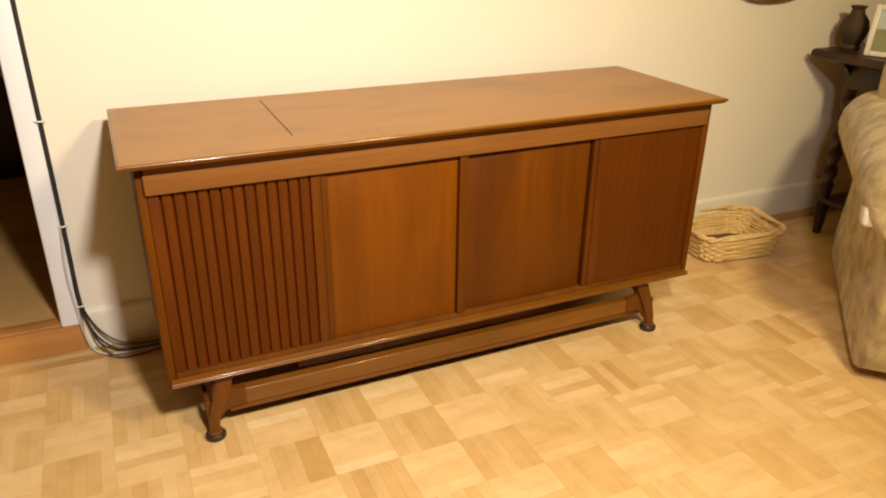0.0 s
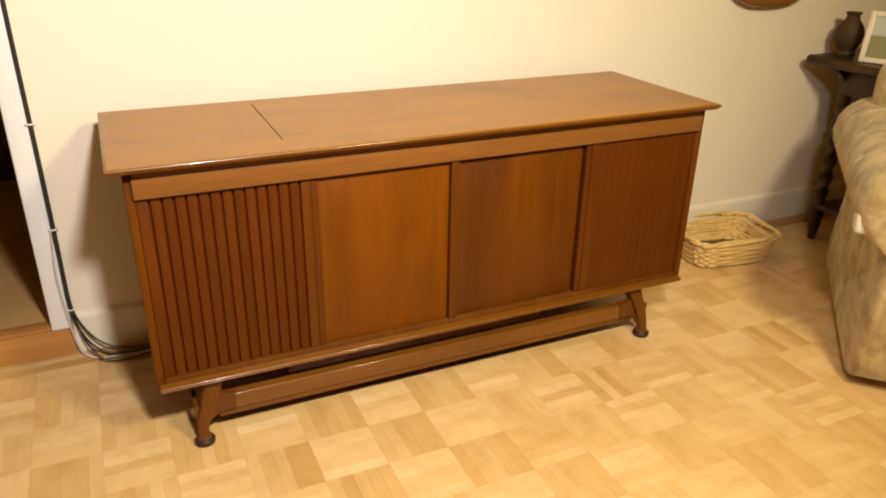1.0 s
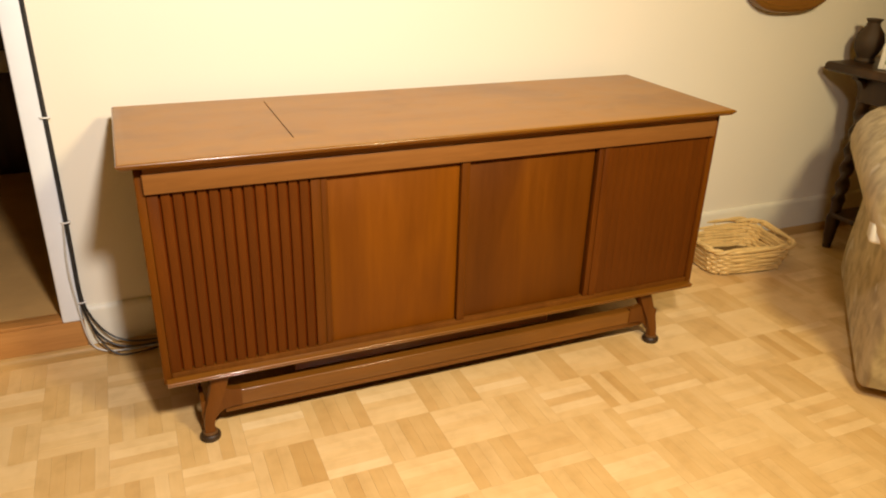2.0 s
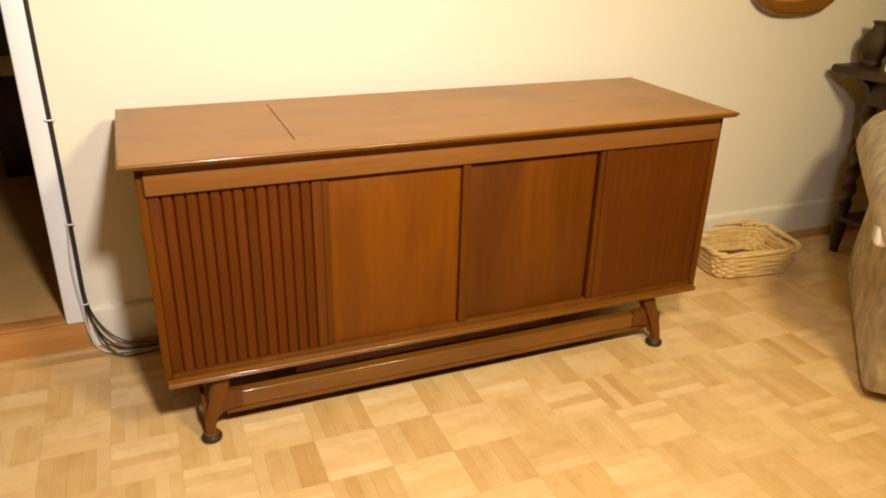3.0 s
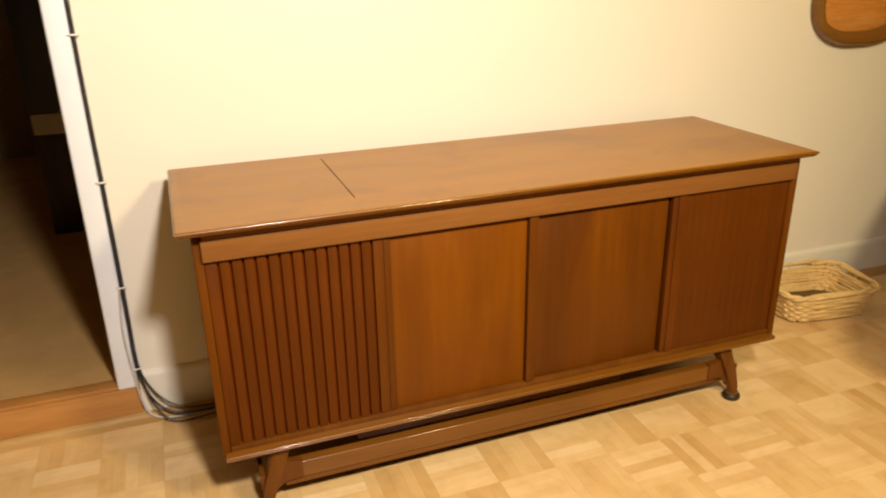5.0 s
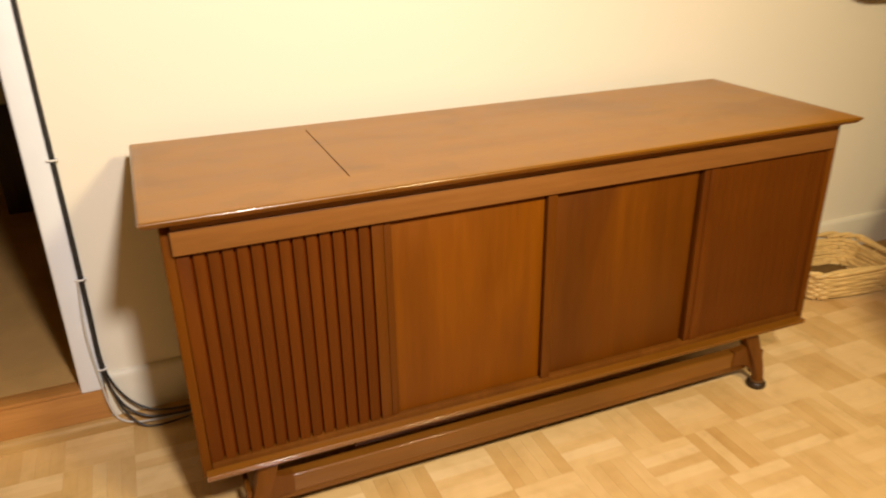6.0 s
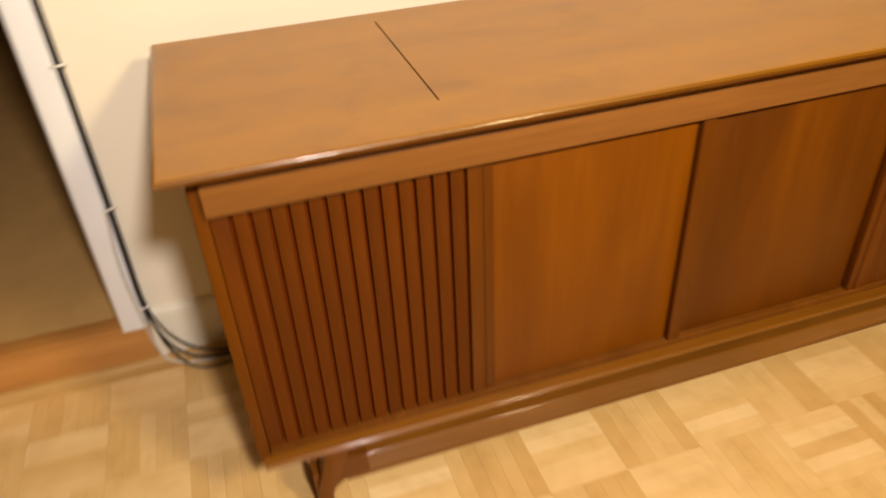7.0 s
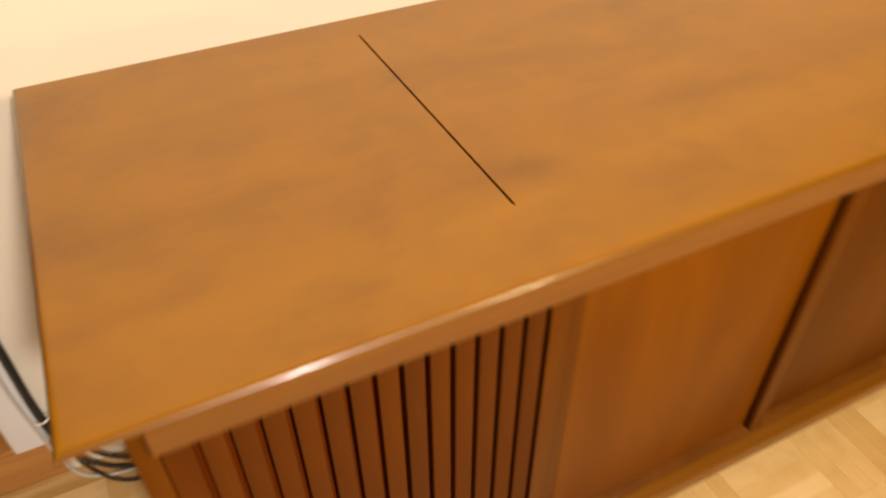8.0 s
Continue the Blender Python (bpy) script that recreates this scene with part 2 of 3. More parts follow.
def boxed(x0, x1, y0, y1, z0, z1, r=0.002, seg=2):
    bm = bmesh.new()
    if r:
        soft_box(bm, x0, x1, y0, y1, z0, z1, r, seg)
    else:
        box(bm, x0, x1, y0, y1, z0, z1)
    return bm


def rings(bm, loops, cap=True, closed=False):
    """Skin a row of equal rings of points."""
    rows = [[bm.verts.new(p) for p in loop] for loop in loops]
    n = len(rows[0])
    pairs = list(zip(rows, rows[1:])) + ([(rows[-1], rows[0])] if closed else [])
    for a, b in pairs:
        for i in range(n):
            bm.faces.new((a[i], a[(i + 1) % n], b[(i + 1) % n], b[i]))
    if cap and not closed:
        bm.faces.new(rows[0][::-1])
        bm.faces.new(rows[-1])
    return rows


def turned(bm, profile, centre, n=20):
    """Lathe: profile is rows of radius and height."""
    cx, cy, cz = centre
    rings(bm, [[(cx + r * math.cos(2 * math.pi * i / n), cy + r * math.sin(2 * math.pi * i / n), cz + h) for i in range(n)] for r, h in profile])


def tube(bm, points, r, n=8, closed=False):
    """A round rod through points; r is one radius or one for each point."""
    pts = [Vector(p) for p in points]
    loops = []
    up = Vector((0.13, 0.21, 0.97))
    for i, p in enumerate(pts):
        a = pts[(i - 1) % len(pts)] if closed or i else p
        b = pts[(i + 1) % len(pts)] if closed or i < len(pts) - 1 else p
        d = (b - a).normalized()
        side = d.cross(up)
        if side.length < 0.05:
            side = d.cross(Vector((1, 0, 0)))
        side.normalize()
        other = side.cross(d)
        rad = r[i] if isinstance(r, (list, tuple)) else r
        loops.append([p + rad * (math.cos(2 * math.pi * k / n) * side + math.sin(2 * math.pi * k / n) * other) for k in range(n)])
    rings(bm, loops, True, closed)


def smooth_path(keys, steps=8):
    """Catmull-Rom through keys."""
    k = [Vector(p) for p in keys]
    k = [2 * k[0] - k[1]] + k + [2 * k[-1] - k[-2]]
    out = []
    for i in range(1, len(k) - 2):
        for s in range(steps):
            t = s / steps
            a, b, c, d = k[i - 1 : i + 3]
            out.append(0.5 * (2 * b + (c - a) * t + (2 * a - 5 * b + 4 * c - d) * t * t + (3 * b - a - 3 * c + d) * t**3))
    return out + [k[-2]]


def mesh_of(name, bm, material, smooth=True):
    bmesh.ops.recalc_face_normals(bm, faces=bm.faces[:])
    data = bpy.data.meshes.new(name)
    bm.to_mesh(data)
    bm.free()
    data.materials.append(material)
    if smooth:
        data.polygons.foreach_set("use_smooth", [True] * len(data.polygons))
        data.set_sharp_from_angle(angle=radians(40))
    return data


def part(name, bm, material, parent=None, label=""):
    """Links a bmesh as one mesh object, under a thing or a part."""
    ob = new(name, mesh_of(name, bm, material))
    if parent:
        ob.parent = parent
        ob.matrix_parent_inverse = parent.matrix_world.inverted() if parent.type == "MESH" else Matrix.Translation(-parent.location)
    if label:
        tagged(ob, label)
    return ob


def thing(name, at, label, category, group=""):
    ob = new(name)
    ob.location = at
    ob.empty_display_size = 0.1
    return tagged(ob, label, category, group)


def structure(name, bm, material, label, category):
    return tagged(part(name, bm, material), label, category, kind="structure")


# ---- the room ----
WALL_Y = 0.572           # face of the wall behind the console
OPEN_L, OPEN_R = -1.06, -0.212   # doorway
ROOM_W, ROOM_E, ROOM_S, CEIL = -3.2, 4.2, -6.5, 2.46
STEP_Z = 0.120

bm = bmesh.new()
box(bm, ROOM_W - 0.12, OPEN_L, WALL_Y, WALL_Y + 0.12, 0, CEIL)
box(bm, OPEN_R, ROOM_E + 0.12, WALL_Y, WALL_Y + 0.12, 0, CEIL)
box(bm, OPEN_L, OPEN_R, WALL_Y, WALL_Y + 0.12, 2.12, CEIL)
structure("wall_north", bm, M_WALL, "cream painted plaster wall with an open doorway", "wall")
# unseen walls and ceiling, added to close the room and tint its bounce
structure("wall_south", boxed(ROOM_W - 0.12, ROOM_E + 0.12, ROOM_S - 0.12, ROOM_S, 0, CEIL, 0), M_BOUNCE_WALL, "unseen closing wall, brown to tint the bounce light", "wall")
structure("wall_west", boxed(ROOM_W - 0.12, ROOM_W, ROOM_S, WALL_Y, 0, CEIL, 0), M_BOUNCE_WALL, "unseen closing wall, brown to tint the bounce light", "wall")
structure("wall_east", boxed(ROOM_E, ROOM_E + 0.12, ROOM_S, WALL_Y, 0, CEIL, 0), M_BOUNCE_WALL, "unseen closing wall, brown to tint the bounce light", "wall")
structure("ceiling", boxed(ROOM_W - 0.12, ROOM_E + 0.12, ROOM_S - 0.12, WALL_Y + 0.12, CEIL, CEIL + 0.1, 0), M_CEIL, "unseen ceiling, deep yellow to tint the bounce light", "ceiling")
floor = structure("floor", boxed(ROOM_W - 0.12, ROOM_E + 0.12, ROOM_S - 0.12, WALL_Y + 0.02, -0.12, -0.006, 0), M_SUB, "honey oak finger parquet floor in a basket weave", "floor")


def baseboard_strip(x0, x1):
    """Baseboard with a small rounded top, along the north wall."""
    bm = bmesh.new()
    prof = [(0.0, 0.02), (-0.014, 0.02), (-0.014, 0.134), (-0.012, 0.144), (-0.007, 0.150), (0.0, 0.152)]
    rings(bm, [[(x, WALL_Y + y, z) for y, z in prof] for x in (x0, x1)])
    return bm


structure("baseboard", baseboard_strip(-0.1595, ROOM_E), M_BASE, "cream white painted wooden baseboard", "baseboard")
structure("baseboard", baseboard_strip(ROOM_W, OPEN_L - 0.062), M_BASE, "cream white painted wooden baseboard", "baseboard")



def shoe(x0, x1):
    """Quarter-round oak moulding at the foot of the wall."""
    bm = bmesh.new()
    prof = [(-0.0145, -0.004), (-0.032, -0.004)] + [(-0.0145 - 0.0175 * math.cos(a), 0.006 + 0.024 * math.sin(a)) for a in [math.pi / 2 * k / 6 for k in range(7)]]
    rings(bm, [[(x, WALL_Y + y, z) for y, z in prof] for x in (x0, x1)])
    return bm


structure("shoe_moulding", shoe(OPEN_L - 0.058, ROOM_E), M_SHOE, "honey oak quarter-round moulding along the floor", "moulding")

# door casing: uprights that stand on the step, and a head
trim = structure("trim", boxed(OPEN_R - 0.003, OPEN_R + 0.049, WALL_Y - 0.019, WALL_Y - 0.0005, STEP_Z - 0.006, 2.18, 0.005, 3), M_TRIM, "white gloss painted door casing upright", "door casing")
structure("trim", boxed(OPEN_L - 0.058, OPEN_L + 0.004, WALL_Y - 0.019, WALL_Y - 0.0005, STEP_Z - 0.006, 2.18, 0.005, 3), M_TRIM, "white gloss painted door casing upright", "door casing")
structure("trim", boxed(OPEN_L + 0.0045, OPEN_R - 0.0035, WALL_Y - 0.019, WALL_Y - 0.0005, 2.115, 2.18, 0.005, 3), M_TRIM, "white gloss painted door casing head", "door casing")
structure("door_jamb", boxed(OPEN_R - 0.0030, OPEN_R - 0.0005, WALL_Y + 0.0002, WALL_Y + 0.12, STEP_Z + 0.0035, 2.11, 0.001), M_TRIM, "white painted door jamb lining", "door jamb")

# raised hall behind the doorway
step = structure("step", boxed(OPEN_L - 0.058, OPEN_R + 0.052, WALL_Y - 0.014, WALL_Y - 0.0006, 0.0, STEP_Z - 0.008, 0.003), M_STEP, "orange-brown oak step riser under the doorway", "step")
structure("threshold", boxed(OPEN_L, OPEN_R - 0.0035, WALL_Y - 0.0135, WALL_Y + 0.035, STEP_Z - 0.0075, STEP_Z + 0.003, 0.003, 2), M_STEP, "orange-brown oak door threshold board", "threshold")
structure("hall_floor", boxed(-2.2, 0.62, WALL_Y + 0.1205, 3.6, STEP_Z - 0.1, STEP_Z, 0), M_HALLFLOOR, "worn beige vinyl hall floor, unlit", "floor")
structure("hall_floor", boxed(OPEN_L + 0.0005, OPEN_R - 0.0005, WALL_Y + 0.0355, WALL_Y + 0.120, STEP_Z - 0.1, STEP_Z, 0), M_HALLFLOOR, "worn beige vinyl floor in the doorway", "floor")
structure("hall_wall_back", boxed(-2.2, 0.62, 3.6, 3.7, STEP_Z, CEIL, 0), M_HALLWALL, "hall wall, the hall's darkness put into its brown", "wall")
structure("hall_wall_left", boxed(-2.3, -2.2, WALL_Y + 0.121, 3.7, STEP_Z, CEIL, 0), M_HALLWALL, "hall wall, the hall's darkness put into its brown", "wall")
structure("hall_wall_right", boxed(0.62, 0.72, WALL_Y + 0.121, 3.7, STEP_Z, CEIL, 0), M_HALLWALL, "hall wall, the hall's darkness put into its brown", "wall")
structure("hall_ceiling", boxed(-2.3, 0.72, WALL_Y + 0.121, 3.7, CEIL, CEIL + 0.1, 0), M_CEIL, "plain hall ceiling", "ceiling")


# ---- the stereo console ----
TX0, TX1, TY0, TY1, TZ = 0.0, 1.572, -0.008, 0.494, 0.735
BX0, BX1, BY0, BY1, BZ0 = 0.030, 1.562, 0.040, 0.484, 0.180
RAIL_Z0, RAIL_Z1 = 0.653, 0.703

console = thing("stereo_console", (0.79, 0.26, 0), "low walnut stereo console cabinet with slatted ends and sliding doors, closed", "stereo console")


def console_top():
    """Slab with a thin rounded edge, undercut below, and the open joint beside the lid."""
    bm = bmesh.new()
    prof = [(0.042, 0.7105), (0.0085, 0.7205), (0.0016, 0.7282)]
    prof += [(0.0070 * (1 - math.cos(a)), 0.7300 + (TZ - 0.7300) * math.sin(a)) for a in [radians(d) for d in range(0, 91, 9)]] + [(0.0240, TZ)]
    loops = []
    for o, z in prof:
        x0, x1, y0, y1 = TX0 + o, TX1 - o, TY0 + o, TY1 - o * 0.4
        loops.append([bm.verts.new(p) for p in ((x0, y0, z), (x1, y0, z), (x1, y1, z), (x0, y1, z))])
    for a, b in zip(loops, loops[1:]):
        for i in range(4):
            face = bm.faces.new((a[i], a[(i + 1) % 4], b[(i + 1) % 4], b[i]))
            face.material_index = 1 if 0.7299 < b[0].co.z < 0.7344 else 0
    bm.faces.new(loops[0][::-1])
    o = prof[-1][0]
    xs = [TX0 + o, 0.3730, 0.3756, TX1 - o]
    ys = [TY0 + o, 0.083, 0.444, TY1 - o * 0.4]
    grid = [[bm.verts.new((x, y, TZ)) for x in xs] for y in ys]
    for j in range(3):
        for i in range(3):
            if (i, j) != (1, 1):
                bm.faces.new((grid[j][i], grid[j][i + 1], grid[j + 1][i + 1], grid[j + 1][i]))
    low = [bm.verts.new((v.co.x, v.co.y, TZ - 0.018)) for v in (grid[1][1], grid[1][2], grid[2][2], grid[2][1])]
    high = [grid[1][1], grid[1][2], grid[2][2], grid[2][1]]
    for i in range(4):
        bm.faces.new((high[i], high[(i + 1) % 4], low[(i + 1) % 4], low[i]))
    bm.faces.new(low)
    bmesh.ops.remove_doubles(bm, verts=bm.verts[:], dist=0.00005)
    return bm


part("top", console_top(), M_TOP, console, "satin walnut top with a lid joint").data.materials.append(M_EDGE)
part("neck", boxed(BX0 + 0.0185, BX1 - 0.0185, BY0 - 0.008, BY1 - 0.02, 0.7005, 0.7103, 0), M_RAIL, console, "shaded neck under the top")
part("side_panel", boxed(BX0, BX0 + 0.018, BY0, BY1 - 0.004, BZ0, 0.7103), M_SIDE, console)
part("side_panel", boxed(BX1 - 0.018, BX1, BY0, BY1 - 0.004, BZ0, 0.7103), M_SIDE, console)
part("back_panel", boxed(BX0 + 0.019, BX1 - 0.019, BY1 - 0.012, BY1 - 0.004, BZ0 + 0.005, 0.698, 0), M_INSIDE, console, "dark hardboard back")
part("inner_panel", boxed(BX0 + 0.019, BX1 - 0.019, 0.088, 0.096, BZ0 + 0.0285, 0.698, 0), M_INSIDE, console, "dark inner panel behind the doors")
part("top_rail", boxed(BX0 + 0.0150, BX1 - 0.0150, BY0 - 0.010, BY0 + 0.016, RAIL_Z0, RAIL_Z1 - 0.003, 0.003, 3), M_RAIL, console, "lighter walnut rail")
part("bottom_board", boxed(BX0 + 0.019, BX1 - 0.019, BY0 + 0.001, BY1 - 0.013, BZ0 + 0.001, BZ0 + 0.027, 0.002), M_LEG, console, "walnut track board")


def moulding(prof, x0, x1):
    bm = bmesh.new()
    rings(bm, [[(x, y, z) for y, z in prof] for x in (x0, x1)])
    return bm


NOSE = [radians(d) for d in range(-60, 91, 15)]
lip = [(BY0 + 0.0008, BZ0), (BY0 - 0.0170, BZ0)] + [(BY0 - 0.0172 - 0.0016 * math.cos(a), BZ0 + 0.0026 + 0.0016 * math.sin(a)) for a in NOSE]
lip += [(BY0 - 0.0168, BZ0 + 0.0048)] + [(BY0 - 0.0170 - 0.0032 * math.cos(a), BZ0 + 0.0084 + 0.0032 * math.sin(a)) for a in NOSE] + [(BY0 - 0.0120, BZ0 + 0.0122), (BY0 + 0.0008, BZ0 + 0.0134)]
part("lip", moulding(lip, BX0 + 0.006, BX1 - 0.008), M_LIP, console, "rounded polished walnut lip")

# slatted speaker ends
PITCH, GAP, FIRST = 0.0247, 0.0050, 0.0744
CEN = 0.8060


def slat_bm(w, z0, z1, round_edge=0.0025):
    bm = bmesh.new()
    box(bm, -w / 2, w / 2, BY0 + 0.004, BY0 + 0.0155, z0, z1)
    edges = [e for e in bm.edges if all(v.co.y < BY0 + 0.01 for v in e.verts) and abs(e.verts[0].co.z - e.verts[1].co.z) > 0.1]
    bmesh.ops.bevel(bm, geom=edges, offset=round_edge, segments=3, affect="EDGES", profile=0.5)
    return bm


slat_meshes = [mesh_of("slat", slat_bm(PITCH - gap, BZ0 + 0.0275, RAIL_Z0 - 0.0005, soft), m) for gap, soft, m in ((GAP, 0.0018, M_SLAT), (0.0003, 0.0002, M_PLANK))]
for side in (0, 1):
    flip = (lambda v: v) if side == 0 else (lambda v: 2 * CEN - v)
    a, b = sorted((flip(0.050), flip(0.421)))
    grille = part("speaker_grille", boxed(a, b, BY0 + 0.0150, BY0 + 0.026, BZ0 + 0.0285, RAIL_Z0 + 0.01, 0), M_CLOTH, console, "slatted walnut speaker grille over dark cloth")
    a, b = sorted((flip(0.0485), flip(FIRST - GAP / 2)))
    part("stile", boxed(a, b, BY0 + 0.002, BY0 + 0.020, BZ0 + 0.0275, RAIL_Z0 - 0.0005, 0.002), M_SLAT, grille)
    a, b = sorted((flip(FIRST + 13 * PITCH + GAP / 2), flip(0.4215)))
    part("stile", boxed(a, b, BY0 + (0.003, -0.001)[side], BY0 + (0.020, 0.034)[side], BZ0 + 0.0275, RAIL_Z0 - 0.0005, 0.002), (M_DOOR_DIM, M_PLANK)[side], grille)
    a, b = sorted((flip(0.4220), flip(0.4380)))
    part("bead", boxed(a, b, BY0 + (0.005, 0.0005)[side], BY0 + (0.020, 0.034)[side], BZ0 + 0.0275, RAIL_Z0 - 0.0005, 0.002), (M_DOOR_DIM, M_PLANK)[side], console)
    for k in range(13):
        ob = new("slat", slat_meshes[side])
        ob.parent = grille
        ob.matrix_parent_inverse = grille.matrix_world.inverted()
        ob.location = (flip(FIRST + (k + 0.5) * PITCH), 0, 0)

# sliding doors, one behind the other, with finger grooves
Z0, Z1 = BZ0 + 0.0275, RAIL_Z0 + 0.006
part("sliding_door", boxed(0.4385, 0.7735, BY0 + 0.0110, BY0 + 0.0165, Z0, RAIL_Z0 - 0.0004, 0.002), M_DOOR, console, "flat walnut sliding door")
door = part("sliding_door", boxed(0.7740, 1.1675, BY0 + 0.0120, BY0 + 0.0180, Z0, RAIL_Z0 - 0.0004, 0.002), M_DOOR_DIM, console, "walnut sliding door, darkened for weaker light, with a raised pull strip")
part("pull_strip", boxed(0.7742, 0.7970, BY0 - 0.002, BY0 + 0.0117, Z0, RAIL_Z0 - 0.0008, 0.003, 3), M_DOOR_DIM, door, "raised walnut pull strip")

# base: four sabre legs, long and short rails
for y0 in (0.056, 0.418):
    rail = [(y0 + 0.026, 0.070), (y0 + 0.003, 0.070), (y0 + 0.001, 0.072), (y0, 0.1085)] + [(y0 + 0.0040 - 0.0040 * math.cos(a), 0.1105 + 0.0040 * math.sin(a)) for a in NOSE if a >= 0] + [(y0 + 0.012, 0.1148), (y0 + 0.026, 0.1148)]
    rail = part("base_rail", moulding(rail, 0.160, 1.424), M_BASERAIL, console, "walnut base rail with a rounded polished edge")
    part("rail_foot", boxed(0.161, 1.423, y0 + 0.008, y0 + 0.020, 0.050, 0.0697, 0.003, 2), M_RAIL_SHADE, rail, "foot of the rail, its shade put into a darker walnut")
for x in (0.101, 1.453):
    part("side_rail", boxed(x, x + 0.012, 0.124, 0.368, 0.092, 0.1795, 0.002), M_LEG, console)
part("spacer", boxed(0.345, 1.090, 0.085, 0.105, 0.1185, 0.1795, 0.002), M_LEG, console)
part("spacer", boxed(0.345, 1.090, 0.400, 0.420, 0.1185, 0.1795, 0.002), M_LEG, console)


def leg(x, y, front, side):
    """Sabre leg with brackets that flare into the rails."""
    bm = bmesh.new()
    rows = []
    for h, w, d, off, sx in ((0.1795, 0.054, 0.056, 0.022, 0.042), (0.160, 0.050, 0.050, 0.018, 0.037), (0.135, 0.047, 0.044, 0.011, 0.030), (0.110, 0.044, 0.038, 0.006, 0.021), (0.085, 0.039, 0.033, 0.003, 0.011), (0.062, 0.033, 0.030, 0.000, 0.004), (0.042, 0.029, 0.027, -0.004, 0.0005), (0.030, 0.028, 0.026, -0.006, 0.0), (0.022, 0.030, 0.028, -0.007, 0.0)):
        cx, cy = x + sx * side, y + off * front
        loop = []
        for k in range(16):
            a = 2 * math.pi * k / 16
            c, s = math.cos(a), math.sin(a)
            f = 1 / max(abs(c), abs(s)) ** 0.6
            loop.append((cx + w / 2 * c * f * 0.92, cy + d / 2 * s * f * 0.92, h))
        rows.append(loop)
    rings(bm, rows)
    return bm


for x, side in ((0.118, 1), (1.448, -1)):
    for y, front in ((0.052, 1), (0.440, -1)):
        p = part("leg", leg(x, y, front, side), M_LEG, console, "curved walnut sabre leg")
        for across in (True, False):
            g = bmesh.new()
            low, high = [], []
            for i in range(11):
                t = i / 10
                low.append((0.010 + 0.075 * t, 0.034 + 0.040 * (1 - (1 - t) ** 4)))
                high.append((0.010 + 0.075 * t, 0.120 + 0.030 * (1 - t) ** 2))
            plate = low + high[::-1]
            thick = (-0.009, 0.009)
            if not across:
                plate = [(0.070 * k / 10, 0.042 + 0.050 * (1 - (1 - k / 10) ** 3)) for k in range(11)] + [(0.070, 0.104), (0.0, 0.104)]
                thick = (-0.002, 0.008)
            if across:
                rings(g, [[(x + u * side, y + (0.010 + w) * front, h) for u, h in plate] for w in thick])
            else:
                rings(g, [[(x + (w - 0.011) * side, y + u * front, h) for u, h in plate] for w in thick])
            part("bracket", g, M_LEG, p)
        g = bmesh.new()
        turned(g, [(0.010, 0.0), (0.022, 0.0), (0.0250, 0.004), (0.0250, 0.012), (0.021, 0.017), (0.010, 0.018)], (x, y - 0.007 * front, 0.0))
        part("glide", g, M_GLIDE, p, "dark round foot glide")
        g = bmesh.new()
        turned(g, [(0.010, 0.0172), (0.0178, 0.0172), (0.0185, 0.020), (0.0175, 0.0228), (0.010, 0.0228)], (x, y - 0.007 * front, 0.0))
        part("foot_ring", g, M_BRASS, p)


# ---- cables down the casing ----
cables = thing("cable_bundle", (-0.152, WALL_Y - 0.01, 0), "black cables clipped beside the door casing, trailing behind the console", "cable")
CX, CY = -0.158, WALL_Y - 0.016
for k, (dx, dy, r, tail) in enumerate((
    (-0.003, 0.001, 0.0033, ((-0.150, CY - 0.012, 0.130), (-0.122, CY - 0.024, 0.066), (-0.074, CY - 0.034, 0.030), (0.0, CY - 0.044, 0.026), (0.09, CY - 0.045, 0.034))),
    (0.0035, 0.002, 0.0030, ((-0.142, CY - 0.010, 0.135), (-0.108, CY - 0.022, 0.078), (-0.058, CY - 0.032, 0.044), (0.01, CY - 0.040, 0.038), (0.09, CY - 0.040, 0.042))),
    (0.001, -0.005, 0.0026, ((-0.148, CY - 0.016, 0.130), (-0.126, CY - 0.030, 0.058), (-0.085, CY - 0.045, 0.012), (-0.02, CY - 0.052, 0.010), (0.09, CY - 0.050, 0.026))),
)):
    bm = bmesh.new()
    tube(bm, smooth_path([(CX + dx, CY + dy, 2.40), (CX + dx + 0.002, CY + dy, 1.6), (CX + dx - 0.002, CY + dy, 1.0), (CX + dx, CY + dy, 0.6), (CX + dx, CY + dy, 0.35), (CX + dx, CY + dy - 0.003, 0.20), *tail], 8), r)
    part("cable", bm, M_CABLE, cables)
bm = bmesh.new()
tube(bm, smooth_path([(CX - 0.006, CY - 0.008, 0.42), (CX - 0.016, CY - 0.010, 0.29), (CX - 0.011, CY - 0.010, 0.17), (CX + 0.002, CY - 0.012, 0.06), (CX + 0.03, CY - 0.02, 0.02), (CX + 0.10, CY - 0.03, 0.012), (0.05, CY - 0.03, 0.012)]), 0.0028)
part("thin_wire", bm, M_WIRE, cables, "thin grey wire")
for z in (0.174, 0.418, 0.705, 1.06, 1.5, 1.95):
    bm = bmesh.new()
    ring = [(CX + 0.012 * math.cos(a), CY - 0.002 + 0.009 * math.sin(a), z) for a in [2 * math.pi * k / 14 for k in range(14)]]
    tube(bm, ring, 0.0022, 6, True)
    part("clip", bm, M_TIE, cables, "small white cable clip")


